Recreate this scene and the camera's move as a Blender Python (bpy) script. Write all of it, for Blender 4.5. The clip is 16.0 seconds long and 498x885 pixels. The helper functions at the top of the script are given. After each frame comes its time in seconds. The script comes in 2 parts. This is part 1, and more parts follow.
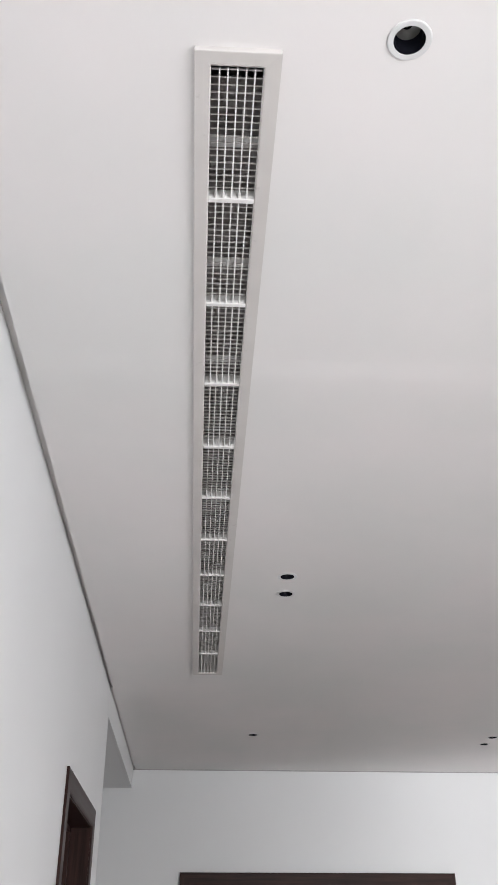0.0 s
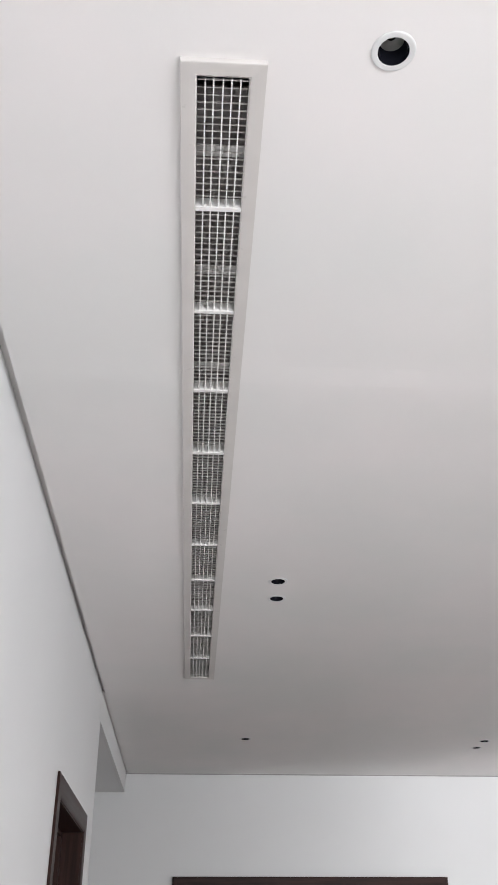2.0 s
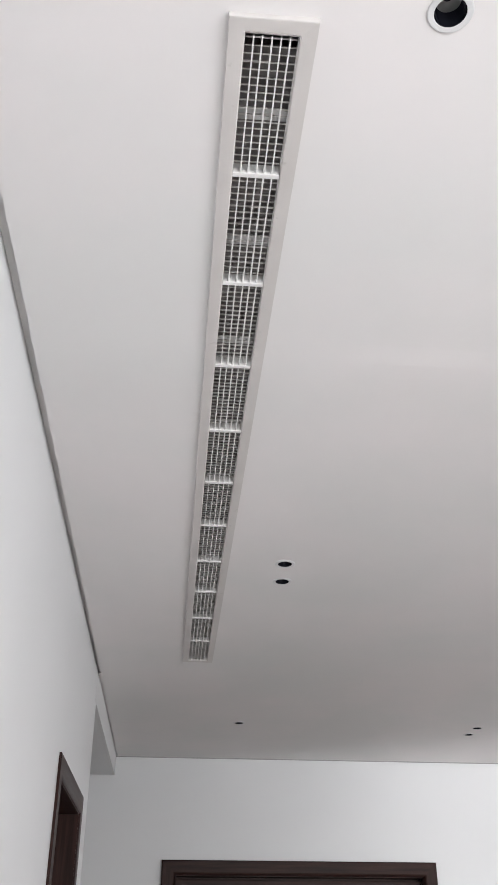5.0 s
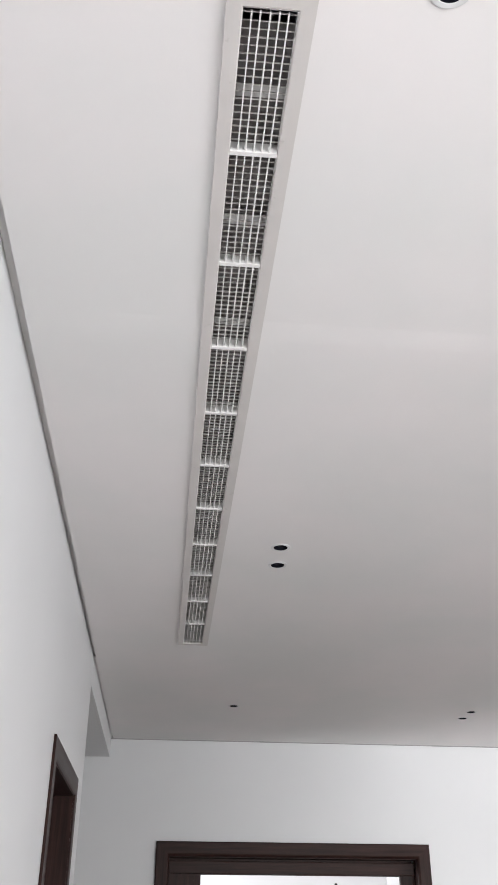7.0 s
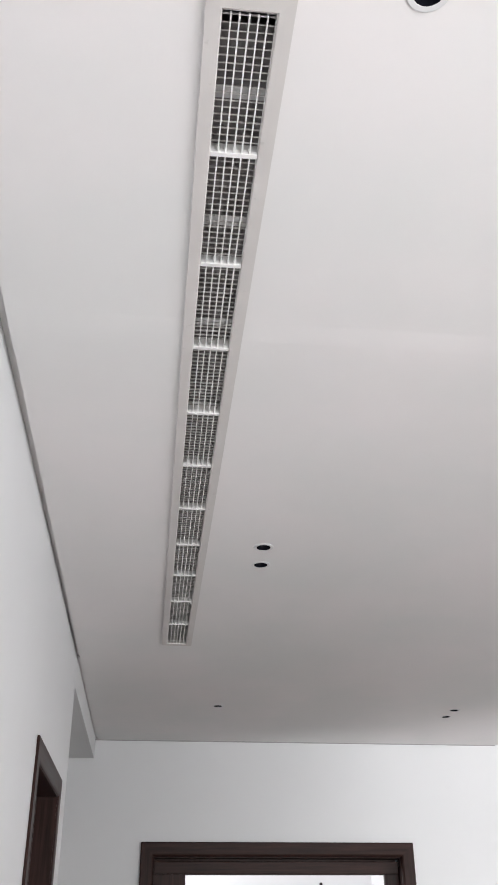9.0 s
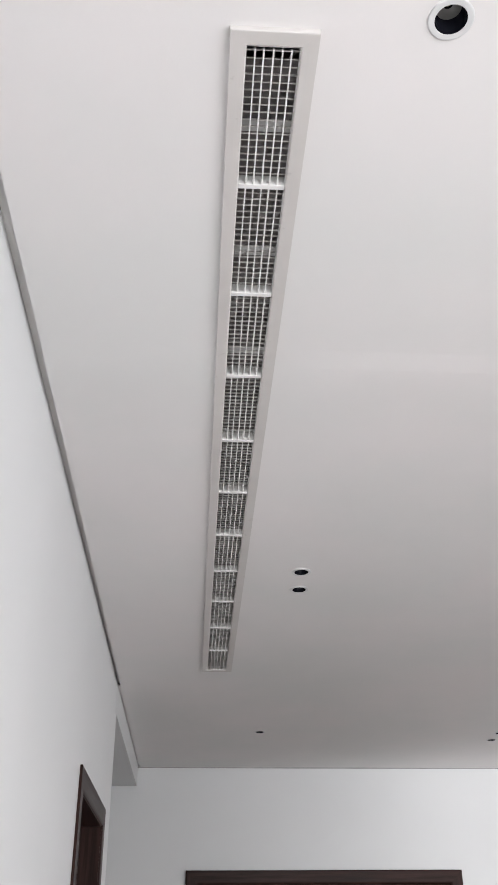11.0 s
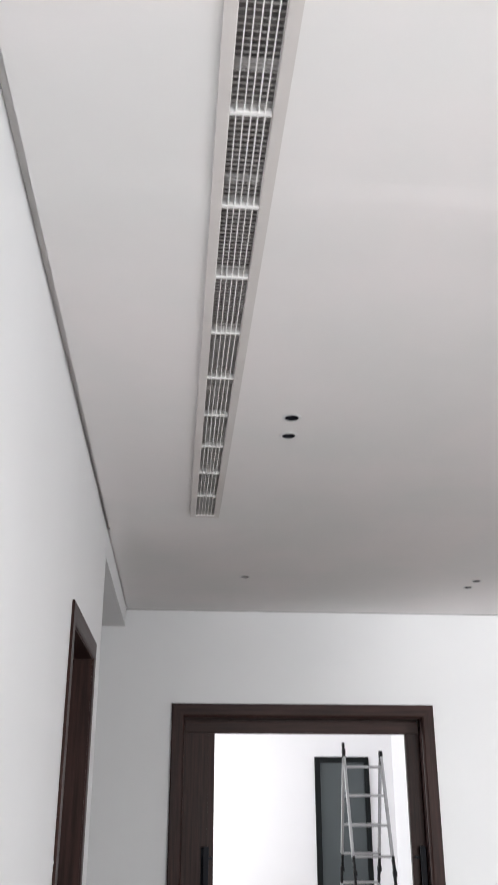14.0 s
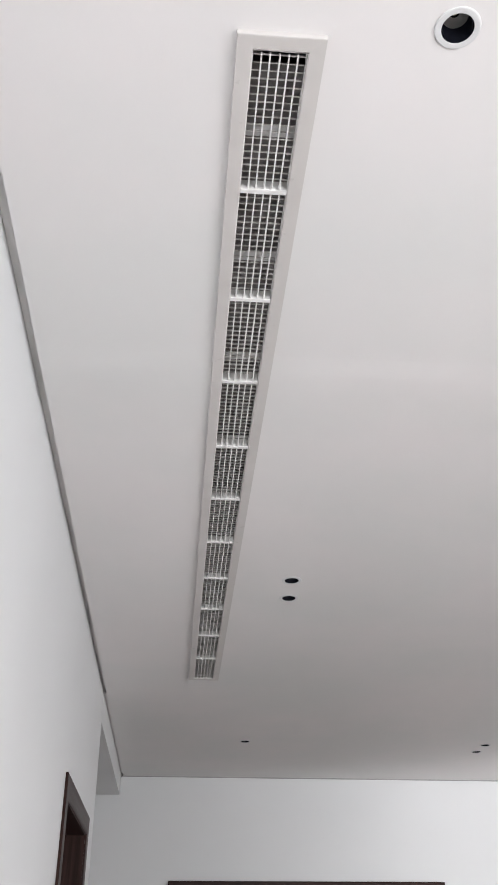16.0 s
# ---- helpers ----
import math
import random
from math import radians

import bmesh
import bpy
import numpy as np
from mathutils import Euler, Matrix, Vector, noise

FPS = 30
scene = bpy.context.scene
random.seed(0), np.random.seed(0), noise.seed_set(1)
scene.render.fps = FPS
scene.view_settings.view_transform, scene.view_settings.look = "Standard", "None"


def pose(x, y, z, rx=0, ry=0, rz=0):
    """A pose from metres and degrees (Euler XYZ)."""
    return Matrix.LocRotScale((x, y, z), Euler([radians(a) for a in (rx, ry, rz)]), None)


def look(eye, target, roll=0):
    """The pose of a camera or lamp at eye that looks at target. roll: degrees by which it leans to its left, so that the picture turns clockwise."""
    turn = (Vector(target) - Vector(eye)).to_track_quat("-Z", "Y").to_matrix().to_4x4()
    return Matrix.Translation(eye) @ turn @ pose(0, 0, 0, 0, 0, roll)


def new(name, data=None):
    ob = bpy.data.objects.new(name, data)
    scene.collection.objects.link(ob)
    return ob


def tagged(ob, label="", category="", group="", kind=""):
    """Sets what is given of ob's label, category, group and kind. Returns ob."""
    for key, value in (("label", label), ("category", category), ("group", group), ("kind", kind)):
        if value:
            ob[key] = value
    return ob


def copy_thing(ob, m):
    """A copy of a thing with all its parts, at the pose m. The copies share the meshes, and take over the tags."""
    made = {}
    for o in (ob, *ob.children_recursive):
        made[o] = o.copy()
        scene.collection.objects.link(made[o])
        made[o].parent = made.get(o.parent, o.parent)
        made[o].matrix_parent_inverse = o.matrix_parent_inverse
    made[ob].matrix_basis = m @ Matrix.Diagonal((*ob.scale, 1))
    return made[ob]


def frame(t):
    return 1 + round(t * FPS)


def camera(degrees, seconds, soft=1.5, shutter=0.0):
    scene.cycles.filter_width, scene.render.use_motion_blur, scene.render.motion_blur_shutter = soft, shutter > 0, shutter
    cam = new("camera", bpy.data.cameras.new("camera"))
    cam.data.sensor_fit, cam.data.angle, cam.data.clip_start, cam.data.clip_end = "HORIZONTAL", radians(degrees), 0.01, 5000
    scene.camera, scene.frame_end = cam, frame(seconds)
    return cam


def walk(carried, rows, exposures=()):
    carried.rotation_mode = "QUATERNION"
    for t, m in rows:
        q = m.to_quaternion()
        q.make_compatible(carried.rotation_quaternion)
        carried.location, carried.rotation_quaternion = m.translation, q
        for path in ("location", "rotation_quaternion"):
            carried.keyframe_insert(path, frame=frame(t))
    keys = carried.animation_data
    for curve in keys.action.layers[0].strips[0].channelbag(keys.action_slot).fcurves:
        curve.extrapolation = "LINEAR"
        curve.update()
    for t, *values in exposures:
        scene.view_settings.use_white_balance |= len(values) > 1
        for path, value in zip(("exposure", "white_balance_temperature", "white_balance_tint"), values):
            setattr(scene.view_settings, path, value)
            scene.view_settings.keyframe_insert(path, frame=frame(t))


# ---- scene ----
cam = camera(31.1, 16.0, soft=1.0, shutter=0.5)
PATH = [
    (0, (-0.033, 0.006, 1.544), (0.062, 1.718, 2.572), -0.1),
    (0.5, (-0.028, 0.001, 1.539), (0.073, 1.714, 2.565), -0.2),
    (1, (-0.017, -0.003, 1.54), (0.087, 1.71, 2.567), -0.2),
    (1.5, (-0.011, -0.007, 1.543), (0.093, 1.704, 2.574), -0.2),
    (2, (-0.016, -0.008, 1.547), (0.09, 1.701, 2.581), -0.3),
    (2.5, (-0.011, -0.011, 1.546), (0.09, 1.697, 2.581), -0.0),
    (3, (-0.012, -0.015, 1.54), (0.095, 1.692, 2.576), 0.0),
    (3.5, (-0.021, -0.005, 1.542), (0.097, 1.704, 2.574), 0.2),
    (4, (-0.087, 0.038, 1.545), (0.048, 1.751, 2.569), 0.1),
    (4.2, (-0.108, 0.044, 1.547), (0.033, 1.758, 2.569), 0.1),
    (6.3, (-0.123, 0.068, 1.55), (0.024, 1.802, 2.537), 0.2),
    (6.5, (-0.121, 0.067, 1.55), (0.025, 1.802, 2.535), 0.3),
    (7, (-0.117, 0.072, 1.552), (0.037, 1.809, 2.531), 0.3),
    (7.5, (-0.112, 0.074, 1.549), (0.054, 1.813, 2.522), 0.2),
    (8, (-0.104, 0.083, 1.549), (0.077, 1.824, 2.516), 0.0),
    (8.5, (-0.111, 0.076, 1.547), (0.084, 1.815, 2.516), -0.3),
    (9, (-0.11, 0.064, 1.546), (0.078, 1.797, 2.526), -0.4),
    (9.5, (-0.106, 0.048, 1.547), (0.061, 1.77, 2.551), -0.5),
    (10, (-0.108, 0.043, 1.555), (0.033, 1.753, 2.581), -0.6),
    (12.3, (-0.116, 0.063, 1.55), (-0.018, 1.797, 2.541), -0.4),
    (12.5, (-0.125, 0.058, 1.553), (-0.023, 1.803, 2.525), -0.4),
    (13, (-0.122, 0.096, 1.522), (0.002, 1.909, 2.356), -0.4),
    (13.5, (-0.122, 0.144, 1.509), (0.025, 2.014, 2.202), -0.1),
    (14, (-0.13, 0.113, 1.511), (0.019, 1.963, 2.256), -0.0),
    (14.5, (-0.134, 0.077, 1.527), (0.009, 1.863, 2.414), -0.3),
    (15, (-0.138, 0.071, 1.541), (0.002, 1.809, 2.519), -0.5),
    (15.5, (-0.138, 0.071, 1.551), (0.0, 1.785, 2.573), -0.3),
    (16, (-0.135, 0.065, 1.551), (0.004, 1.767, 2.592), -0.2),
]
walk(cam, [(t, look(eye, target, roll)) for t, eye, target, roll in PATH],
     exposures=[(0, 0.22), (4, 0.22), (8.5, 0.31), (10, 0.25), (12.5, 0.23), (13.5, 0.30), (14.5, 0.37), (15.2, 0.31), (16, 0.25)])

# ---- light ----
world = bpy.data.worlds.new("world")
scene.world = world
world.use_nodes = True
wn = world.node_tree
sky = wn.nodes.new("ShaderNodeTexSky")
sky.sky_type, sky.sun_disc = "NISHITA", False
sky.sun_elevation, sky.sun_rotation = radians(48), radians(150)
wn.links.new(sky.outputs[0], wn.nodes["Background"].inputs[0])
wn.nodes["Background"].inputs[1].default_value = 0.08


def window_light(name, place, target, width, height, power, colour=(1, 0.98, 0.95)):
    """Daylight that enters by one window opening."""
    d = bpy.data.lights.new(name, "AREA")
    d.shape, d.size, d.size_y, d.energy, d.color = "RECTANGLE", width, height, power, colour
    ob = new(name, d)
    ob.matrix_world = look(place, target)
    return ob


window_light("daylight_south", (2.5, -1.22, 1.35), (2.5, 8, 1.35), 4.0, 2.3, 178, (0.98, 0.99, 1.0))
# Unseen source, added to brighten the right part of the end wall.
window_light("added_daylight_east", (9.52, 1.525, 1.45), (0, 1.525, 1.45), 1.75, 2.3, 575, (0.975, 0.99, 1.0))
window_light("daylight_far_room", (-2.35, 9.8, 1.5), (3, 10.6, 1.5), 2.5, 2.2, 142, (0.98, 0.98, 1.0))


# ---- materials ----
def material(name, colour, rough=0.6, metal=0.0, spread=0.06, scale=6.0, grain=0.0, grain_scale=250.0, bump=0.1, stretch=(1, 1, 1), dark=None, lo=0.3, hi=0.7, pieces=0.0, spec=0.5, specks=0.0):
    """A principled surface: broad mottling, fine grain, bump and roughness that vary with them."""
    m = bpy.data.materials.new(name)
    m.use_nodes = True
    n, l = m.node_tree.nodes, m.node_tree.links
    b = n["Principled BSDF"]
    b.inputs["Roughness"].default_value, b.inputs["Metallic"].default_value = rough, metal
    b.inputs["Specular IOR Level"].default_value = spec
    tc = n.new("ShaderNodeTexCoord")
    mp = n.new("ShaderNodeMapping")
    mp.inputs["Scale"].default_value = stretch
    l.new(tc.outputs["Object"], mp.inputs[0])
    big = n.new("ShaderNodeTexNoise")
    big.inputs["Scale"].default_value, big.inputs["Detail"].default_value = scale, 5
    l.new(mp.outputs[0], big.inputs["Vector"])
    fine = n.new("ShaderNodeTexNoise")
    fine.inputs["Scale"].default_value, fine.inputs["Detail"].default_value = grain_scale, 3
    l.new(mp.outputs[0], fine.inputs["Vector"])
    ramp = n.new("ShaderNodeValToRGB")
    low = dark or tuple(c * (1 - spread) for c in colour)
    ramp.color_ramp.elements[0].color, ramp.color_ramp.elements[1].color = (*low, 1), (*colour, 1)
    ramp.color_ramp.elements[0].position, ramp.color_ramp.elements[1].position = lo, hi
    l.new(big.outputs["Fac"], ramp.inputs[0])
    out = ramp.outputs[0]
    if grain:
        mix = n.new("ShaderNodeMix")
        mix.data_type, mix.blend_type = "RGBA", "OVERLAY"
        mix.inputs["Factor"].default_value = grain
        l.new(out, mix.inputs["A"])
        l.new(fine.outputs["Fac"], mix.inputs["B"])
        out = mix.outputs["Result"]
    if pieces:
        info, hsv, ma = n.new("ShaderNodeObjectInfo"), n.new("ShaderNodeHueSaturation"), n.new("ShaderNodeMapRange")
        ma.inputs["To Min"].default_value, ma.inputs["To Max"].default_value = 1 - pieces, 1 + pieces
        l.new(info.outputs["Random"], ma.inputs[0])
        l.new(ma.outputs[0], hsv.inputs["Value"])
        l.new(out, hsv.inputs["Color"])
        out = hsv.outputs[0]
    if specks:
        dirt, cut, mx = n.new("ShaderNodeTexNoise"), n.new("ShaderNodeMapRange"), n.new("ShaderNodeMix")
        dirt.inputs["Scale"].default_value, dirt.inputs["Detail"].default_value = 38, 4
        cut.inputs["From Min"].default_value, cut.inputs["From Max"].default_value, cut.inputs["To Max"].default_value = 0.66, 0.78, specks
        mx.data_type = "RGBA"
        l.new(tc.outputs["Object"], dirt.inputs["Vector"])
        l.new(dirt.outputs["Fac"], cut.inputs[0])
        l.new(cut.outputs[0], mx.inputs["Factor"])
        l.new(out, mx.inputs["A"])
        mx.inputs["B"].default_value = (0.30, 0.28, 0.26, 1)
        out = mx.outputs["Result"]
    l.new(out, b.inputs["Base Color"])
    rr = n.new("ShaderNodeMapRange")
    rr.inputs["To Min"].default_value, rr.inputs["To Max"].default_value = max(rough - 0.08, 0.02), min(rough + 0.08, 1)
    l.new(big.outputs["Fac"], rr.inputs[0])
    l.new(rr.outputs[0], b.inputs["Roughness"])
    if bump:
        bp = n.new("ShaderNodeBump")
        bp.inputs["Strength"].default_value, bp.inputs["Distance"].default_value = bump, 0.002
        l.new(fine.outputs["Fac"], bp.inputs["Height"])
        l.new(bp.outputs[0], b.inputs["Normal"])
    return m


ceiling_paint = material("ceiling_paint", (0.81, 0.782, 0.783), 0.85, dark=(0.765, 0.760, 0.757), lo=0.36, hi=0.64, scale=1.5, grain_scale=160, bump=0.06)
wall_paint = material("wall_paint", (0.735, 0.74, 0.75), 0.7, spread=0.03, scale=1.4, grain_scale=140, bump=0.08)
far_paint = material("far_paint", (0.82, 0.82, 0.83), 0.8, spread=0.02, scale=1.2, grain_scale=120, bump=0.05)
gap_shade_grey = material("gap_shade_grey", (0.43, 0.42, 0.42), 0.8, spread=0.3, scale=5, bump=0.0)
floor_stone = material("floor_stone", (0.195, 0.155, 0.135), 0.35, spread=0.18, scale=3, grain=0.1, bump=0.02, pieces=0.05)
grille_white = material("grille_white", (0.64, 0.613, 0.598), 0.45, spread=0.05, scale=9, grain_scale=300, bump=0.03, specks=0.35)
grille_inner = material("grille_inner", (0.86, 0.85, 0.845), 0.4, spread=0.06, scale=20, grain_scale=300, bump=0.03)
# Darker copy of grille_inner: shade behind the bars put into the colour.
blade_shaded = material("blade_shaded", (0.70, 0.68, 0.675), 0.45, spread=0.1, scale=20, grain_scale=300, bump=0.03)
duct_metal = material("duct_metal", (0.36, 0.343, 0.341), 0.65, 0.0, spread=0.35, scale=7, grain=0.1, bump=0.1)
flange_metal = material("flange_metal", (0.75, 0.75, 0.75), 0.6, 0.0, spread=0.15, scale=15, bump=0.05)
light_ring = material("light_ring", (0.70, 0.70, 0.71), 0.5, spread=0.04, scale=30, bump=0.0)
light_black = material("light_black", (0.009, 0.0095, 0.014), 0.10, spread=0.2, scale=30, bump=0.0, spec=0.12)
light_reflector = material("light_reflector", (0.34, 0.34, 0.34), 0.42, 0.5, spread=0.1, scale=60, bump=0.05)
light_lens = material("light_lens", (0.55, 0.53, 0.45), 0.15, spread=0.1, scale=60, bump=0.0)
WOOD, WOOD_DARK = (0.041, 0.0182, 0.0152), (0.0150, 0.0058, 0.0049)
wood_z = material("wood_upright", WOOD, 0.42, dark=WOOD_DARK, scale=5, stretch=(9, 9, 0.45), grain=0.25, grain_scale=40, bump=0.12, spec=0.18)
wood_x = material("wood_level_x", WOOD, 0.42, dark=WOOD_DARK, scale=5, stretch=(0.45, 9, 9), grain=0.25, grain_scale=40, bump=0.12, spec=0.18)
wood_y = material("wood_level_y", WOOD, 0.42, dark=WOOD_DARK, scale=5, stretch=(9, 0.45, 9), grain=0.25, grain_scale=40, bump=0.12, spec=0.18)
handle_black = material("handle_black", (0.0045, 0.005, 0.010), 0.5, 0.0, spread=0.2, scale=20, bump=0.02, spec=0.15)
plastic_white = material("plastic_white", (0.78, 0.78, 0.77), 0.3, spread=0.03, scale=20, bump=0.0)
switch_grey = material("switch_grey", (0.42, 0.42, 0.42), 0.4, spread=0.05, scale=20, bump=0.0)
plastic_dark = material("plastic_dark", (0.02, 0.02, 0.02), 0.5, spread=0.2, scale=20, bump=0.0)
aluminium = material("aluminium", (0.37, 0.37, 0.375), 0.38, 0.75, spread=0.12, scale=12, grain=0.1, grain_scale=200, bump=0.05)
hinge_black = material("hinge_black", (0.008, 0.008, 0.009), 0.55, spread=0.3, scale=30, bump=0.05, spec=0.2)
frame_black = material("frame_black", (0.008, 0.010, 0.0105), 0.55, 0.0, spread=0.2, scale=10, bump=0.03, spec=0.15)
tinted_glass = material("tinted_glass", (0.062, 0.075, 0.080), 0.36, spread=0.12, scale=1.5, bump=0.0)


# ---- mesh helpers ----
def box(bm, x0, x1, y0, y1, z0, z1, bevel=0.0, seg=2):
    m = Matrix.Translation(((x0 + x1) / 2, (y0 + y1) / 2, (z0 + z1) / 2)) @ Matrix.Diagonal((x1 - x0, y1 - y0, z1 - z0, 1))
    g = bmesh.ops.create_cube(bm, size=1, matrix=m)
    if bevel:
        edges = {e for v in g["verts"] for e in v.link_edges}
        bmesh.ops.bevel(bm, geom=list(edges), offset=bevel, segments=seg, affect="EDGES", profile=0.5)
    return bm


def one_box(*a, **k):
    return box(bmesh.new(), *a, **k)


def tube(bm, a, b, r, n=12):
    a, b = Vector(a), Vector(b)
    d = b - a
    m = Matrix.Translation((a + b) / 2) @ d.to_track_quat("Z", "Y").to_matrix().to_4x4()
    bmesh.ops.create_cone(bm, cap_ends=True, segments=n, radius1=r, radius2=r, depth=d.length, matrix=m)
    return bm


def beam_between(bm, a, b, w, d, bevel=0.003):
    """A rectangular bar from a to b, w wide along x and d deep across."""
    a, b = Vector(a), Vector(b)
    way = (b - a).normalized()
    side = Vector((1, 0, 0))
    up = way.cross(side)
    rot = Matrix((side, up, way)).transposed().to_4x4()
    m = Matrix.Translation((a + b) / 2) @ rot @ Matrix.Diagonal((w, d, (b - a).length, 1))
    g = bmesh.ops.create_cube(bm, size=1, matrix=m)
    if bevel:
        bmesh.ops.bevel(bm, geom=list({e for v in g["verts"] for e in v.link_edges}), offset=bevel, segments=2, affect="EDGES", profile=0.5)
    return bm


def lathe(profile, n=48):
    """A turned shape about z from (radius, height) pairs."""
    bm = bmesh.new()
    rings = []
    for r, z in profile:
        rings.append([bm.verts.new((r * math.cos(2 * math.pi * i / n), r * math.sin(2 * math.pi * i / n), z)) for i in range(n)])
    for a, b in zip(rings, rings[1:]):
        for i in range(n):
            bm.faces.new((a[i], a[(i + 1) % n], b[(i + 1) % n], b[i]))
    return bm


def prism(profile, start, end, axis_a, axis_b, along):
    """A board of one cross-section; start and end give its ends for each point of the section, so that they can be mitred."""
    bm = bmesh.new()
    A, B, L = Vector(axis_a), Vector(axis_b), Vector(along)
    lo = [bm.verts.new(A * a + B * b + L * start(a)) for a, b in profile]
    hi = [bm.verts.new(A * a + B * b + L * end(a)) for a, b in profile]
    k = len(profile)
    for i in range(k):
        bm.faces.new((lo[i], lo[(i + 1) % k], hi[(i + 1) % k], hi[i]))
    bm.faces.new(lo[::-1])
    bm.faces.new(hi)
    bmesh.ops.recalc_face_normals(bm, faces=bm.faces)
    return bm


def mesh_of(name, bm, mat, smooth=False):
    me = bpy.data.meshes.new(name)
    bmesh.ops.recalc_face_normals(bm, faces=bm.faces)
    bm.to_mesh(me)
    bm.free()
    me.materials.append(mat)
    if smooth:
        for p in me.polygons:
            p.use_smooth = True
    return me


def part(name, bm, mat, parent=None, label="", smooth=False):
    ob = new(name, mesh_of(name, bm, mat, smooth))
    ob.parent = parent
    return tagged(ob, label)


def structure(name, bm, mat, label, category):
    return tagged(part(name, bm, mat), label, category, kind="structure")


def thing(name, label, category, m=None, group="", kind=""):
    ob = new(name)
    ob.empty_display_size = 0.1
    if m is not None:
        ob.matrix_world = m
    return tagged(ob, label, category, group, kind)


# ---- structure ----
CEIL, ROOF = 3.0, 3.3
FALL = 0.0011         # the hung ceiling drops this much a metre
BACK = 7.565          # face of the end wall
EAST, SOUTH = 9.6, -1.3
LEFT = pose(-0.570, 0, 0, 0, 0, -0.143)   # the left wall's face, a hair out of square
WALL_END = 5.30

DOWNLIGHTS = [(0.314, 1.001), (0.322, 3.51), (0.333, 3.706), (0.342, 6.34), (2.022, 6.340), (2.022, 6.545)]
GX0, GX1, GY0, GY1 = -0.0430, 0.0558, 1.0730, 4.8750     # opening of the grille
OX0, OX1, OY0, OY1 = -0.0740, 0.0875, 1.0330, 4.9060     # outer edge of its frame


def ceiling_sheet():
    """The plasterboard sheet with a slot for the grille and round holes for the downlights."""
    bm = bmesh.new()
    half, rad, n = 0.07, 0.0365, 32
    left = lambda y: -0.5410 + 0.0009 * y
    xs = sorted({-9.0, GX0, GX1, 2.755, *[x + s for x, y in DOWNLIGHTS for s in (-half, half)]})
    ys = sorted({SOUTH, 1.98, 2.06, 2.14, 2.30, GY0, GY1, BACK - 0.004, *[y + s for x, y in DOWNLIGHTS for s in (-half, half)]})
    px = lambda x, y: left(y) if x == -9.0 else x
    for x0, x1 in zip(xs, xs[1:]):
        for y0, y1 in zip(ys, ys[1:]):
            cx, cy = (x0 + x1) / 2, (y0 + y1) / 2
            if GX0 < cx < GX1 and GY0 < cy < GY1:
                continue
            near = [(x, y) for x, y in DOWNLIGHTS if abs(cx - x) < half and abs(cy - y) < half]
            if near:
                continue
            bm.faces.new([bm.verts.new((px(x, y), y, CEIL - FALL * y - (0.0030 if 2.0 < y < 2.2 else 0))) for x, y in ((x0, y0), (x0, y1), (x1, y1), (x1, y0))])
    for x, y in DOWNLIGHTS:
        outer, inner = [], []
        for i in range(n):
            a = 2 * math.pi * i / n
            c, s = math.cos(a), math.sin(a)
            k = half / max(abs(c), abs(s))
            outer.append(bm.verts.new((x + k * c, y + k * s, CEIL - FALL * (y + k * s))))
            inner.append(bm.verts.new((x + rad * c, y + rad * s, CEIL - FALL * y)))
        for i in range(n):
            j = (i + 1) % n
            bm.faces.new((outer[i], inner[i], inner[j], outer[j]))
    bmesh.ops.remove_doubles(bm, verts=bm.verts, dist=0.0005)
    rim = [e for e in bm.edges if e.is_boundary]
    up = bmesh.ops.extrude_edge_only(bm, edges=rim)["geom"]
    for v in up:
        if isinstance(v, bmesh.types.BMVert):
            v.co.z += 0.0125
    return bm


structure("ceiling", ceiling_sheet(), ceiling_paint, "matt off-white plasterboard ceiling with a shadow gap along the wall", "ceiling")
structure("ceiling_fascia", one_box(2.756, 2.768, SOUTH, BACK, CEIL - 0.008, ROOF), ceiling_paint, "upright edge where the hung ceiling ends", "ceiling")
# Grey strip coloured as the shadow line where ceiling meets end wall.
structure("ceiling_gap_shade", one_box(-0.552, 2.75, BACK - 0.012, BACK - 0.001, CEIL - FALL * BACK - 0.006, CEIL - FALL * BACK + 0.002, bevel=0.0015), gap_shade_grey, "thin grey strip standing in for the shadow line between ceiling and end wall", "trim")
structure("roof_slab", one_box(-2.6, EAST + 0.2, SOUTH - 0.2, BACK, ROOF, ROOF + 0.2), ceiling_paint, "plain white slab above the hung ceiling", "slab")
structure("floor", one_box(-2.6, EAST + 0.2, SOUTH - 0.2, BACK + 0.2, -0.15, 0), floor_stone, "brown-grey stone floor of the long room", "floor")

def door_wall(axis, t0, t1, lo, hi, d0, d1, top):
    """One wall, t0 to t1 thick, with a doorway that starts at the floor."""
    bm = bmesh.new()
    line = [(lo, 0), (d0, 0), (d0, top), (d1, top), (d1, 0), (hi, 0), (hi, ROOF), (lo, ROOF)]
    put = (lambda a, z, t: (t, a, z)) if axis == "x" else (lambda a, z, t: (a, t, z))
    f = [bm.verts.new(put(a, z, t0)) for a, z in line]
    b = [bm.verts.new(put(a, z, t1)) for a, z in line]
    for side in (f, b):
        for q in ((0, 1, 2, 7), (2, 3, 6, 7), (3, 4, 5, 6)):
            bm.faces.new([side[i] for i in q])
    for i in range(8):
        bm.faces.new((f[i], f[(i + 1) % 8], b[(i + 1) % 8], b[i]))
    return bm


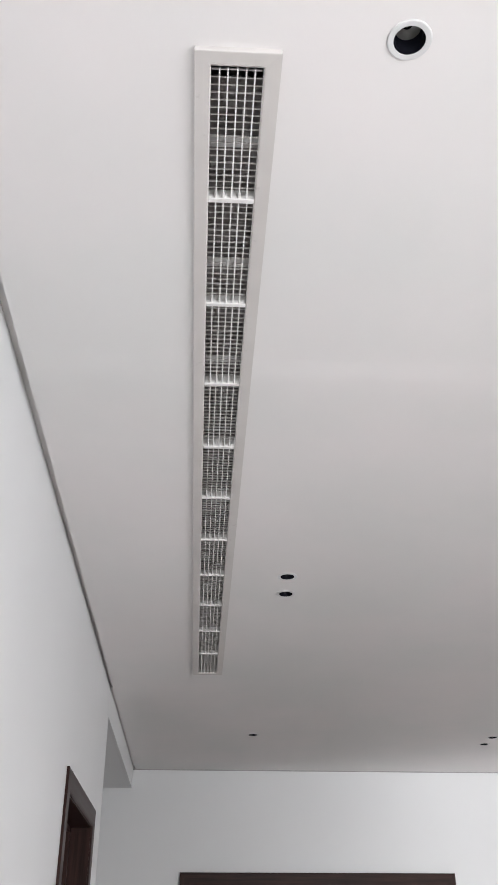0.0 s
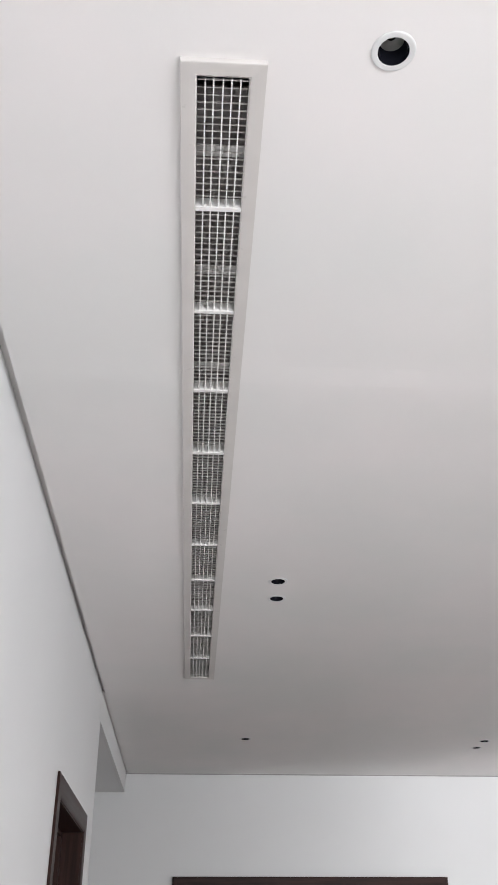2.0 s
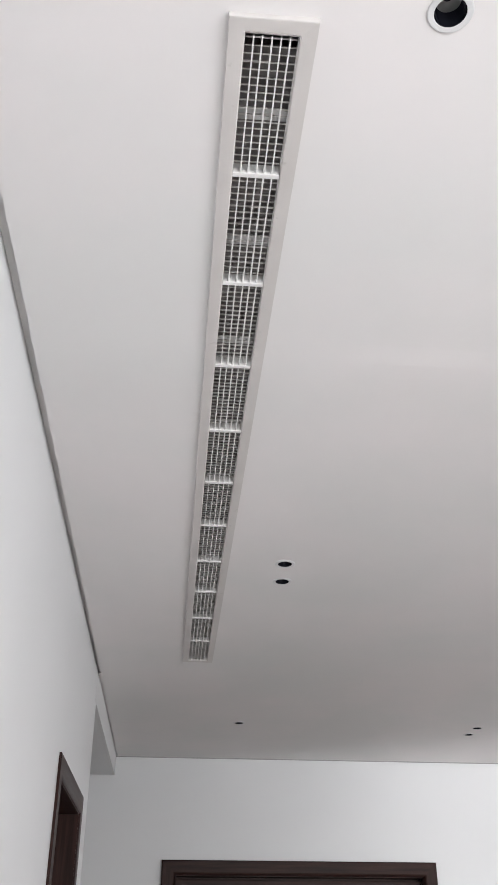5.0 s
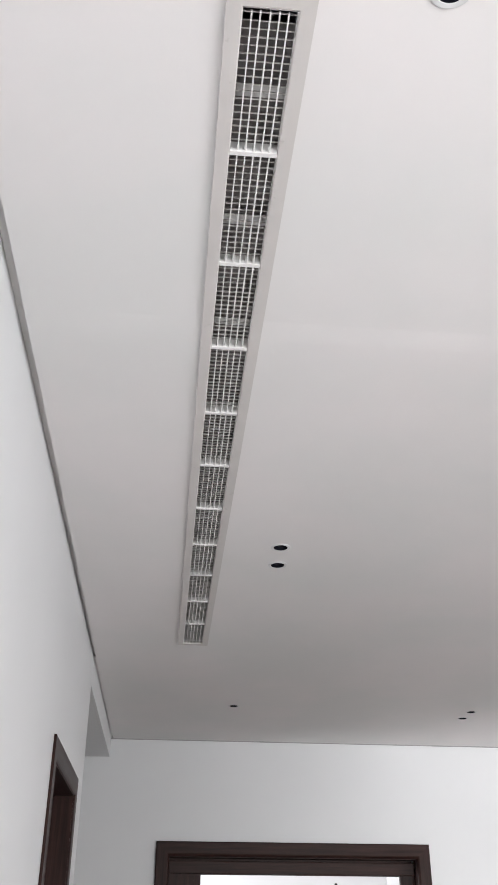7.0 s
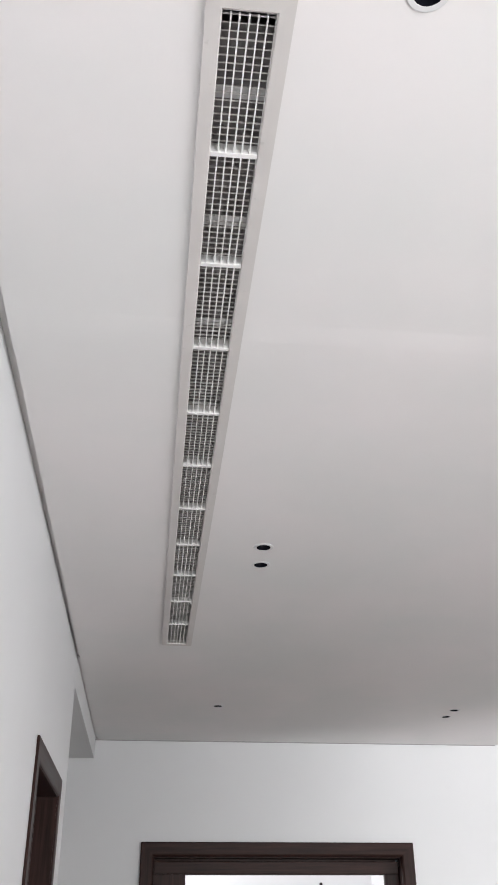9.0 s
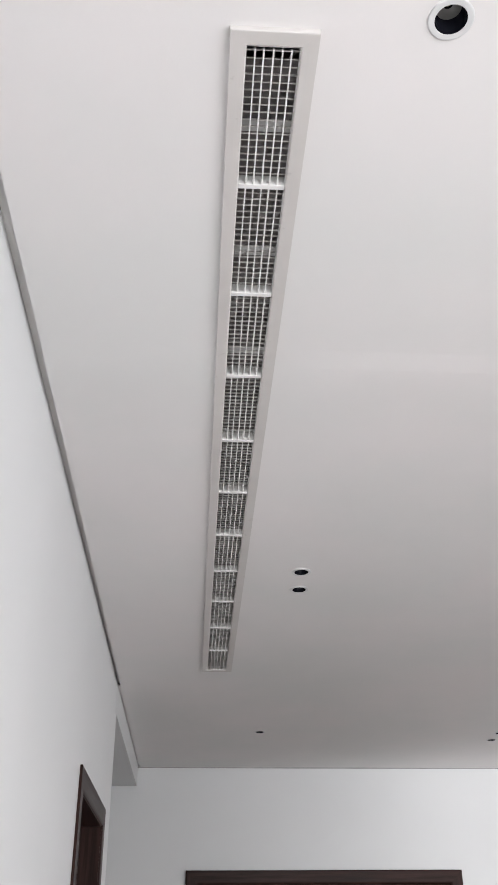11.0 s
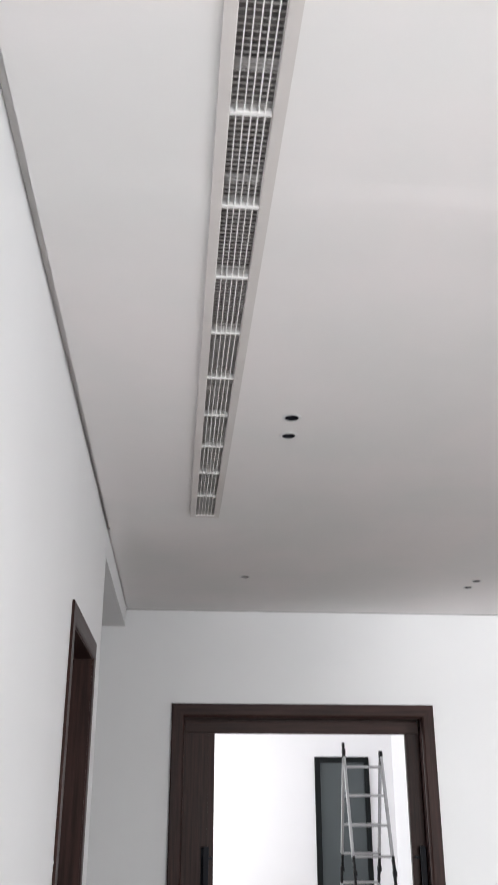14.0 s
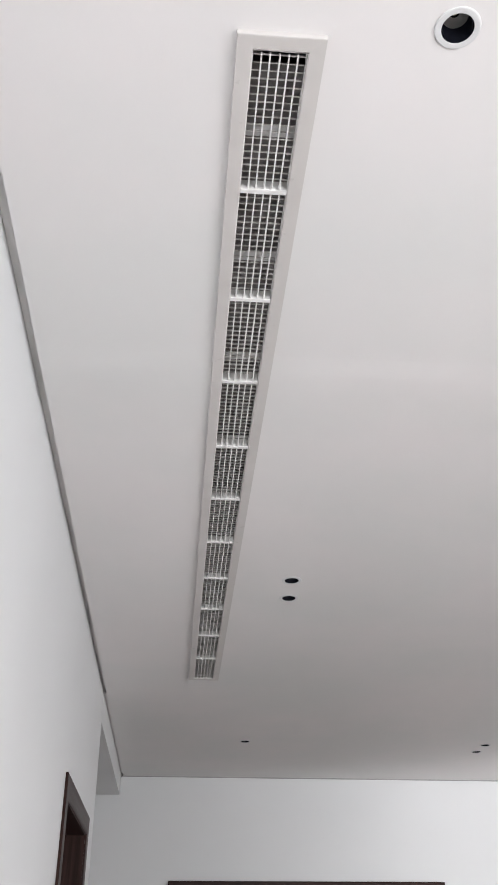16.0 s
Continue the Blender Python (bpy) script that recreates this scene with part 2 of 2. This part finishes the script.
# left wall with its door opening, and the channel of the shadow gap above it
D0, D1, DH = 3.905, 4.845, 2.194
bm = door_wall("x", -0.20, 0, SOUTH, WALL_END, D0, D1, DH)
structure("wall_left", bm, wall_paint, "smooth white painted wall with a dark wooden door", "wall").matrix_world = LEFT
structure("gap_channel", one_box(0.001, 0.10, SOUTH, BACK - 0.03, CEIL + 0.022, CEIL + 0.03), ceiling_paint, "grey back of the shadow gap beside the ceiling", "trim").matrix_world = LEFT
structure("gap_channel_end", one_box(0.0016, 0.034, WALL_END - 0.04, BACK - 0.037, CEIL + 0.0060, CEIL + 0.012), ceiling_paint, "pale back of the shallow gap beside the beam", "trim").matrix_world = LEFT
structure("passage_ceiling", one_box(-1.6, 0.0012, WALL_END - 0.06, BACK - 0.02, 2.846, CEIL + 0.012, bevel=0.002), wall_paint, "lowered white plaster beam and soffit over the side passage", "beam").matrix_world = LEFT
structure("wall_passage", one_box(-2.3, -2.1, WALL_END - 0.4, BACK, 0, ROOF), wall_paint, "plain white wall closing the side passage", "wall")
structure("wall_passage_side", one_box(-2.1, -0.77, WALL_END - 0.2, WALL_END, 0, ROOF), wall_paint, "plain white wall along the side passage", "wall")

# end wall: two skins with a pocket for the sliding leaves
AX0, AX1, AH = -0.043, 1.865, 2.136
structure("wall_end", door_wall("y", BACK, BACK + 0.05, -2.3, EAST + 0.2, AX0, AX1, AH), wall_paint, "smooth white painted end wall with a wide sliding door", "wall")
structure("wall_end_back", door_wall("y", BACK + 0.14, BACK + 0.20, -2.7, EAST + 0.2, AX0, AX1, AH), far_paint, "rear face of the end wall, beyond the door pocket", "wall")

# right wall and wall behind, with their windows; the right one is added
def wall_with_opening(axis, at, thick, lo, hi, o0, o1, z0, z1):
    bm = bmesh.new()
    for a0, a1, b0, b1 in ((lo, o0, 0, ROOF), (o1, hi, 0, ROOF), (o0, o1, 0, z0), (o0, o1, z1, ROOF)):
        if a1 - a0 < 0.001 or b1 - b0 < 0.001:
            continue
        if axis == "x":
            box(bm, at, at + thick, a0, a1, b0, b1)
        else:
            box(bm, a0, a1, at, at + thick, b0, b1)
    return bm


structure("wall_right", wall_with_opening("x", EAST, 0.2, SOUTH - 0.2, BACK, 0.65, 2.4, 0.3, 2.6), wall_paint, "unseen plain white wall with an added window far across the room", "wall")
structure("wall_behind", wall_with_opening("y", SOUTH - 0.2, 0.2, -0.78, 4.7, 0.5, 4.5, 0.2, 2.5), wall_paint, "plain white wall with a wide window", "wall")
# Unseen wall, added so that its edge shades the end wall's left part.
structure("wall_light_block", one_box(4.66, 4.78, SOUTH, 4.9, 0, ROOF), wall_paint, "unseen plain white wall added to shade the left part of the end wall", "wall")
structure("wall_behind_right", one_box(4.7, EAST, SOUTH - 0.2, SOUTH, 0, ROOF), wall_paint, "plain white wall", "wall")


def window_frame(name, axis, at, a0, a1, z0, z1, bars, label):
    w = thing(name, label, "window", kind="structure")
    t, d = 0.05, 0.06
    def piece(nm, p0, p1, q0, q1):
        part(nm, one_box(at, at + d, p0, p1, q0, q1, bevel=0.003) if axis == "x" else one_box(p0, p1, at, at + d, q0, q1, bevel=0.003), frame_black, w)
    piece("stile", a0, a0 + t, z0, z1)
    piece("stile", a1 - t, a1, z0, z1)
    piece("rail", a0 + t, a1 - t, z0, z0 + t)
    piece("rail", a0 + t, a1 - t, z1 - t, z1)
    for i in range(1, bars):
        c = a0 + (a1 - a0) * i / bars
        piece("mullion", c - t / 2, c + t / 2, z0 + t, z1 - t)


# Unseen window, added round the east lamp.
window_frame("added_window", "x", EAST + 0.12, 0.65, 2.4, 0.3, 2.6, 2, "unseen black framed window added across the room to light the end wall")
window_frame("window_2", "y", SOUTH - 0.18, 0.5, 4.5, 0.2, 2.5, 4, "wide black framed window in the wall behind")

# the room beyond
FAR, FAR_E, FAR_W, F0 = 11.6, 2.56, -2.5, BACK + 0.2
WX0, WX1, WZ0, WZ1 = 1.596, 2.262, 0.313, 2.020
structure("far_floor", one_box(FAR_W - 0.2, FAR_E + 0.2, F0, FAR + 0.2, -0.15, 0), floor_stone, "brown-grey stone floor of the room beyond", "floor")
structure("far_ceiling", one_box(FAR_W - 0.2, FAR_E + 0.2, F0, FAR + 0.2, CEIL, CEIL + 0.15), far_paint, "plain white ceiling of the room beyond", "ceiling")
bm = bmesh.new()
for x0, x1, z0, z1 in ((FAR_W - 0.2, WX0, 0, CEIL), (WX1, FAR_E + 0.2, 0, CEIL), (WX0, WX1, 0, WZ0), (WX0, WX1, WZ1, CEIL)):
    box(bm, x0, x1, FAR, FAR + 0.2, z0, z1)
structure("far_wall", bm, far_paint, "bright white wall with a narrow window in the room beyond", "wall")
structure("far_wall_right", one_box(FAR_E, FAR_E + 0.2, F0, FAR, 0, CEIL), far_paint, "white side wall of the room beyond", "wall")
bm = bmesh.new()
for y0, y1, z0, z1 in ((F0, 8.5, 0, CEIL), (11.1, FAR, 0, CEIL), (8.5, 11.1, 0, 0.4), (8.5, 11.1, 2.6, CEIL)):
    box(bm, FAR_W - 0.2, FAR_W, y0, y1, z0, z1)
structure("far_wall_left", bm, far_paint, "white side wall with a large window in the room beyond", "wall")


def far_window():
    w = thing("window_3", "narrow black framed window with frosted grey glass", "window", kind="structure")
    t, y0, y1 = 0.066, FAR - 0.025, FAR + 0.06
    part("stile", one_box(WX0, WX0 + t, y0, y1, WZ0, WZ1, bevel=0.004), frame_black, w)
    part("stile", one_box(WX1 - t * 0.85, WX1, y0, y1, WZ0, WZ1, bevel=0.004), frame_black, w)
    part("rail", one_box(WX0 + t, WX1 - t * 0.85, y0, y1, WZ0, WZ0 + 0.055, bevel=0.004), frame_black, w)
    part("rail", one_box(WX0 + t, WX1 - t * 0.85, y0, y1, WZ1 - t, WZ1, bevel=0.004), frame_black, w)
    part("pane", one_box(WX0 + t, WX1 - t * 0.85, FAR + 0.01, FAR + 0.03, WZ0 + 0.055, WZ1 - t), tinted_glass, w, "frosted grey-green pane")


far_window()

# ---- doors ----
CASING = [(0, 0), (0, 0.019), (0.002, 0.023), (0.008, 0.025), (0.084, 0.025), (0.094, 0.0225), (0.101, 0.017), (0.104, 0.010), (0.104, 0)]


def casing_around(parent, lo, hi, top, face, axis, depth):
    """Three mitred casing boards round an opening; lo, hi and top are their outer edges."""
    if axis == "y":      # on a wall that faces -y
        a1, a2, b, run, wood = (1, 0, 0), (-1, 0, 0), (0, -1, 0), (1, 0, 0), wood_x
        o1, o2, ot = Vector((lo, face, 0)), Vector((hi, face, 0)), Vector((0, face, top))
    else:                # on a wall that faces +x
        a1, a2, b, run, wood = (0, 1, 0), (0, -1, 0), (1, 0, 0), (0, 1, 0), wood_y
        o1, o2, ot = Vector((face, lo, 0)), Vector((face, hi, 0)), Vector((face, 0, top))
    shape = [(d * (0.09 / 0.104 if axis == "x" else 1), h * depth) for d, h in CASING]
    for a, o in ((a1, o1), (a2, o2)):
        ob = part("casing", prism(shape, lambda d: 0, lambda d: top - d, a, b, (0, 0, 1)), wood_z, parent)
        ob.location = o
    ob = part("casing", prism(shape, lambda d: lo + d, lambda d: hi - d, (0, 0, -1), b, run), wood, parent)
    ob.location = ot


# sliding door in the end wall
door = thing("door_1", "wide dark walnut door casing and lining in the white end wall", "door frame", kind="structure")
casing_around(door, -0.147, 1.969, 2.240, BACK - 0.001, "y", 1.6)
part("jamb", one_box(AX0, AX0 + 0.004, BACK - 0.004, BACK + 0.05, 0, AH - 0.004), wood_z, door)
part("jamb", one_box(AX1 - 0.004, AX1, BACK - 0.004, BACK + 0.05, 0, AH - 0.004), wood_z, door)
part("head", one_box(AX0, AX1, BACK - 0.004, BACK + 0.139, AH - 0.004, AH), wood_x, door)
part("head_panel", one_box(AX0 + 0.004, AX1 - 0.004, BACK + 0.056, BACK + 0.074, 2.024, AH - 0.024, bevel=0.004), wood_x, door)
part("back_panel", one_box(AX0, AX1, BACK + 0.140, BACK + 0.16, 2.022, AH, bevel=0.002), wood_x, door)
part("back_jamb", one_box(AX0 - 0.001, AX0 + 0.016, BACK + 0.139, BACK + 0.20, 0, 2.022), wood_z, door)
part("back_jamb", one_box(AX1 - 0.016, AX1 + 0.001, BACK + 0.139, BACK + 0.20, 0, 2.022), wood_z, door)


def sliding_leaf(edge, side, reach, grip):
    """A leaf that stands mostly in its pocket; side is the way from its edge into the pocket."""
    s = thing("sliding_door", "dark walnut sliding door leaf half hidden in its wall pocket", "door", pose(edge, BACK + 0.085, 0), "leaves of the sliding door")
    x0, x1 = sorted((0, side * reach))
    part("panel", one_box(x0, x1, 0, 0.04, 0.01, 2.080, bevel=0.003), wood_z, s)
    e0, e1 = sorted((side * 0.004, side * 0.05))
    part("edge_strip", one_box(e0, e1, -0.004, 0.0, 0.02, 2.02), wood_z, s)
    h = part("handle", one_box(*sorted((side * grip, side * (grip + 0.042))), -0.062, -0.048, 0.808, 1.192, bevel=0.002), handle_black, s, "black flat bar pull handle")
    for z in (0.888, 1.112):
        bm = bmesh.new()
        box(bm, *sorted((side * (grip - 0.034), side * (grip + 0.008))), -0.056, -0.046, z - 0.008, z + 0.008, bevel=0.002)
        tube(bm, (side * (grip - 0.026), -0.05, z), (side * (grip - 0.026), -0.003, z), 0.010)
        part("post", bm, handle_black, h)
    # Black strip stands for the dark shadow beside the handle bar.
    part("bar_shadow", one_box(*sorted((side * (grip + 0.033), side * (grip + 0.058))), -0.006, -0.0005, 0.814, 1.186, bevel=0.001), handle_black, s)


sliding_leaf(0.201, -1, 0.95, 0.036)
sliding_leaf(1.752, 1, 0.95, 0.052)

# hinged door in the left wall
door = thing("door_2", "dark walnut door frame set in the white side wall", "door frame", LEFT, kind="structure")
casing_around(door, 3.815, 4.935, 2.284, 0.001, "x", 0.45)
for y0, y1 in ((D0, D0 + 0.004), (D1 - 0.004, D1)):
    part("jamb", one_box(-0.2, 0.003, y0, y1, 0, DH - 0.004), wood_z, door)
part("head", one_box(-0.2, 0.003, D0, D1, DH - 0.004, DH), wood_y, door)
bm = bmesh.new()
box(bm, 0.0005, 0.003, 3.812, 3.8165, 1.294, 1.309, bevel=0.0010)
box(bm, 0.0005, 0.002, 3.813, 3.8160, 1.272, 1.280, bevel=0.0006)
part("chip", bm, plastic_white, door, "pale chip in the casing edge")
part("stop", one_box(-0.127, -0.095, D1 - 0.024, D1 - 0.004, 0, DH - 0.024, bevel=0.002), wood_z, door)
part("stop", one_box(-0.127, -0.095, D0 + 0.004, D0 + 0.024, 0, DH - 0.024, bevel=0.002), wood_z, door)
part("stop", one_box(-0.127, -0.095, D0 + 0.004, D1 - 0.004, DH - 0.024, DH - 0.004, bevel=0.002), wood_y, door)
leaf = thing("hinged_door", "closed dark walnut door leaf deep in its frame", "door", LEFT @ pose(-0.128, D0 + 0.008, 0))
part("panel", one_box(-0.04, 0, 0, D1 - D0 - 0.016, 0.008, DH - 0.018, bevel=0.002), wood_z, leaf)


# ---- socket ----
def socket(x, z):
    s = thing("wall_socket", "white square three-pin wall socket with a switch", "socket", pose(x, BACK, z))
    part("plate", one_box(-0.043, 0.043, -0.009, 0, -0.043, 0.043, bevel=0.003), plastic_white, s)
    part("switch", one_box(0.014, 0.030, -0.0135, -0.009, 0.008, 0.034, bevel=0.0015), switch_grey, s, "pale grey rocker switch")
    for a, b, w, h in ((-0.006, 0.008, 0.008, 0.015), (-0.018, -0.018, 0.013, 0.009), (0.008, -0.018, 0.013, 0.009)):
        part("pin_hole", one_box(a - w / 2, a + w / 2, -0.0096, -0.0088, b - h / 2, b + h / 2), plastic_dark, s)


socket(-0.352, 0.848)


# ---- air grille ----
def air_grille():
    g = thing("air_grille", "long white aluminium linear air grille set in the ceiling", "air grille", pose(0, 0, CEIL) @ pose(0, 0, 0, -math.degrees(FALL)) @ pose(0, 0, -CEIL))
    z0 = CEIL - 0.012                        # lower face of the frame
    prof = [(0, CEIL - 0.0005), (0.0002, z0 + 0.0022), (0.0010, z0 + 0.0007), (0.0026, z0), (0.016, z0 - 0.0002), (0.0285, z0), (0.031, z0 + 0.002), (0.031, CEIL + 0.014), (0.029, CEIL + 0.014), (0.029, CEIL - 0.0005)]
    crisp = [(0, CEIL - 0.0005), (0, z0 + 0.0004), (0.0004, z0), *prof[4:]]
    for o, s in ((OX0, 1), (OX1, -1)):
        ob = part("frame_side", prism(crisp, lambda d: OY0 + d, lambda d: OY1 - d, (s, 0, 0), (0, 0, 1), (0, 1, 0)), grille_white, g)
        ob.location = (o, 0, 0)
    for o, s in ((OY0, 1), (OY1, -1)):
        ob = part("frame_end", prism(prof, lambda d: OX0 + d, lambda d: OX1 - d, (0, s, 0), (0, 0, 1), (1, 0, 0)), grille_white, g)
        ob.location = (0, o, 0)
    # cross dividers, one every 350 mm
    first, pitch = 1.3990, 0.3493
    cuts = [first + pitch * i for i in range(10)]
    bm = bmesh.new()
    box(bm, GX0, GX1, -0.006, 0.006, z0 + 0.002, z0 + 0.006, bevel=0.0008)
    box(bm, GX0, GX1, -0.0055, -0.004, z0 + 0.0045, z0 + 0.030)
    me = mesh_of("divider", bm, grille_inner)
    for c in cuts:
        ob = new("divider", me)
        ob.parent, ob.location = g, (0, c, 0)
    # long bars below, blades across above
    ends = [GY0 - 0.002] + cuts + [GY1 + 0.002]
    meshes = {}
    for a, b in zip(ends, ends[1:]):
        a, b = a + 0.004, b - 0.004
        key = round(b - a, 4)
        if key not in meshes:
            bm = bmesh.new()
            h = (b - a) / 2
            box(bm, -0.0013, 0.0013, -h, h, -0.0045, 0.0045)
            tube(bm, (0, h - 0.009, 0.0045), (0, h, 0.0045), 0.0028, 8)
            meshes[key] = mesh_of("bar", bm, grille_inner)
        for i in range(5):
            ob = new("bar", meshes[key])
            ob.parent, ob.location = g, (GX0 + (GX1 - GX0) * (i + 0.93) / 5.86 + random.uniform(-0.0009, 0.0009), (a + b) / 2, z0 + 0.008)
            ob.rotation_euler = (0, random.uniform(-0.05, 0.05), random.uniform(-0.006, 0.006))
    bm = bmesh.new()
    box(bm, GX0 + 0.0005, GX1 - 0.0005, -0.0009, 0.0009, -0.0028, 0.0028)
    blade = mesh_of("blade", bm, blade_shaded)
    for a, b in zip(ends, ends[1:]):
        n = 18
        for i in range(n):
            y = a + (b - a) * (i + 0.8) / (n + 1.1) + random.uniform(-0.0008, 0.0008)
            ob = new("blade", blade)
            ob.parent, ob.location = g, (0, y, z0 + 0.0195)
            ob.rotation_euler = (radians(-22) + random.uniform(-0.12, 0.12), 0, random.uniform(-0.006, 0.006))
    # duct box above, with flanges across it
    zt, zb, w = CEIL + 0.085, CEIL + 0.0145, 0.03
    for x in (GX0 - w - 0.004, GX1 + w):
        part("duct_side", one_box(x, x + 0.004, GY0 - 0.05, GY1 + 0.05, zb, zt), duct_metal, g, "dull galvanised duct sheet")
    for y in (GY0 - 0.054, GY1 + 0.05):
        part("duct_end", one_box(GX0 - w, GX1 + w, y, y + 0.004, zb, zt), duct_metal, g, "dull galvanised duct sheet")
    part("duct_top", one_box(GX0 - w - 0.004, GX1 + w + 0.004, GY0 + 0.085, GY1 + 0.054, zt, zt + 0.004), duct_metal, g, "dull galvanised duct sheet")
    for y in (1.268, 1.63, 2.02, 2.45, 2.80, 3.30, 3.72, 4.15, 4.55):
        part("flange", one_box(GX0 - w, GX1 + w, y - 0.014, y + 0.014, CEIL + 0.024, CEIL + 0.028), flange_metal, g)


air_grille()


# ---- downlights ----
def downlight():
    d = thing("downlight", "recessed black downlight with a white ring, switched off", "downlight", group="ceiling downlights")
    part("ring", lathe([(0.0325, 0.004), (0.0292, 0.0005), (0.0290, -0.0022), (0.0298, -0.0030), (0.0385, -0.0032), (0.0405, -0.0024), (0.0412, -0.0004), (0.0355, -0.0004), (0.0335, 0.004)]), light_ring, d, "white metal ring")
    part("cone", lathe([(0.0290, -0.0021), (0.0284, -0.0010), (0.0281, 0.0010), (0.0238, 0.0320), (0.0232, 0.0322)]), light_black, d, "glossy black inner cone", True)
    reflector = part("reflector", lathe([(0.0240, 0.0316), (0.0226, 0.0370), (0.0194, 0.0420), (0.0140, 0.0465), (0.0080, 0.0490)], 72), light_reflector, d, "ribbed silver reflector", True)
    part("lens_ring", lathe([(0.0096, 0.0492), (0.0096, 0.0435), (0.0082, 0.0428), (0.0072, 0.0435), (0.0072, 0.0492)]), light_black, reflector, "black ring round the lens", True)
    part("lens", lathe([(0.0076, 0.0480), (0.0060, 0.0448), (0.0030, 0.0436), (0.0005, 0.0432)]), light_lens, reflector, "small clouded lens", True)
    part("can", lathe([(0.0340, 0.002), (0.0340, 0.09), (0.0005, 0.09)]), light_black, d, "", True)
    return d


lamp = downlight()
lamp.location = (*DOWNLIGHTS[0], CEIL - FALL * DOWNLIGHTS[0][1])
for x, y in DOWNLIGHTS[1:]:
    copy_thing(lamp, pose(x, y, CEIL - FALL * y, 0, 0, random.uniform(0, 360)))


# ---- ladder ----
def folding_ladder():
    base = thing("folding_ladder", "aluminium folding ladder with black hinges, standing open", "ladder", pose(1.927, 10.3, 0))
    half, top, run = 0.203, 2.02, 0.62
    for s in (-1, 1):                              # front and back flight
        at = lambda z, s=s: s * run * (top - z) / top
        for side in (-1, 1):
            x = side * half
            lower, upper = [part("rail", beam_between(bmesh.new(), (x, at(z0), z0), (x, at(z1), z1), 0.026, 0.055), aluminium, base) for z0, z1 in ((0.03, 0.705), (0.992, top - 0.06))]
            bm = bmesh.new()
            beam_between(bm, (x, at(0.692), 0.692), (x, at(0.835), 0.835), 0.022, 0.050)
            beam_between(bm, (x + 0.006, at(0.845), 0.845), (x + 0.004, at(1.000), 1.000), 0.022, 0.050)
            for z in (0.735, 0.795, 0.895, 0.955):
                tube(bm, (x - 0.014, at(z), z), (x + 0.019, at(z), z), 0.009, 10)
            tube(bm, (x - 0.013, at(0.84), 0.84), (x + 0.024, at(0.84), 0.84), 0.030, 16)
            part("hinge", bm, hinge_black, upper, "black locking hinge")
            part("foot", beam_between(bmesh.new(), (x, at(0.0), 0.0), (x, at(0.05), 0.05), 0.034, 0.062), hinge_black, lower, "black rubber foot")
        for k in range(7):
            z = 1.860 - 0.289 * k
            part("rung", one_box(-half, half, at(z) - 0.014, at(z) + 0.014, z - 0.013, z + 0.013, bevel=0.005), aluminium, base)
    for side in (-1, 1):
        x = side * half
        cap = top - (0.030 if side > 0 else 0.004)
        bm = bmesh.new()
        for s in (-1, 1):
            beam_between(bm, (x, s * 0.040, top - 0.14), (x, s * 0.012, cap - 0.02), 0.026, 0.042)
        tube(bm, (x - 0.015, 0, cap), (x + 0.015, 0, cap), 0.038, 18)
        if side < 0:
            tube(bm, (x - 0.014, 0, cap + 0.068), (x + 0.008, 0, cap + 0.068), 0.030, 14)
            beam_between(bm, (x - 0.003, 0, cap + 0.01), (x - 0.003, 0, cap + 0.06), 0.014, 0.026)
        part("top_hinge", bm, hinge_black, base, "black locking hinge")


folding_ladder()
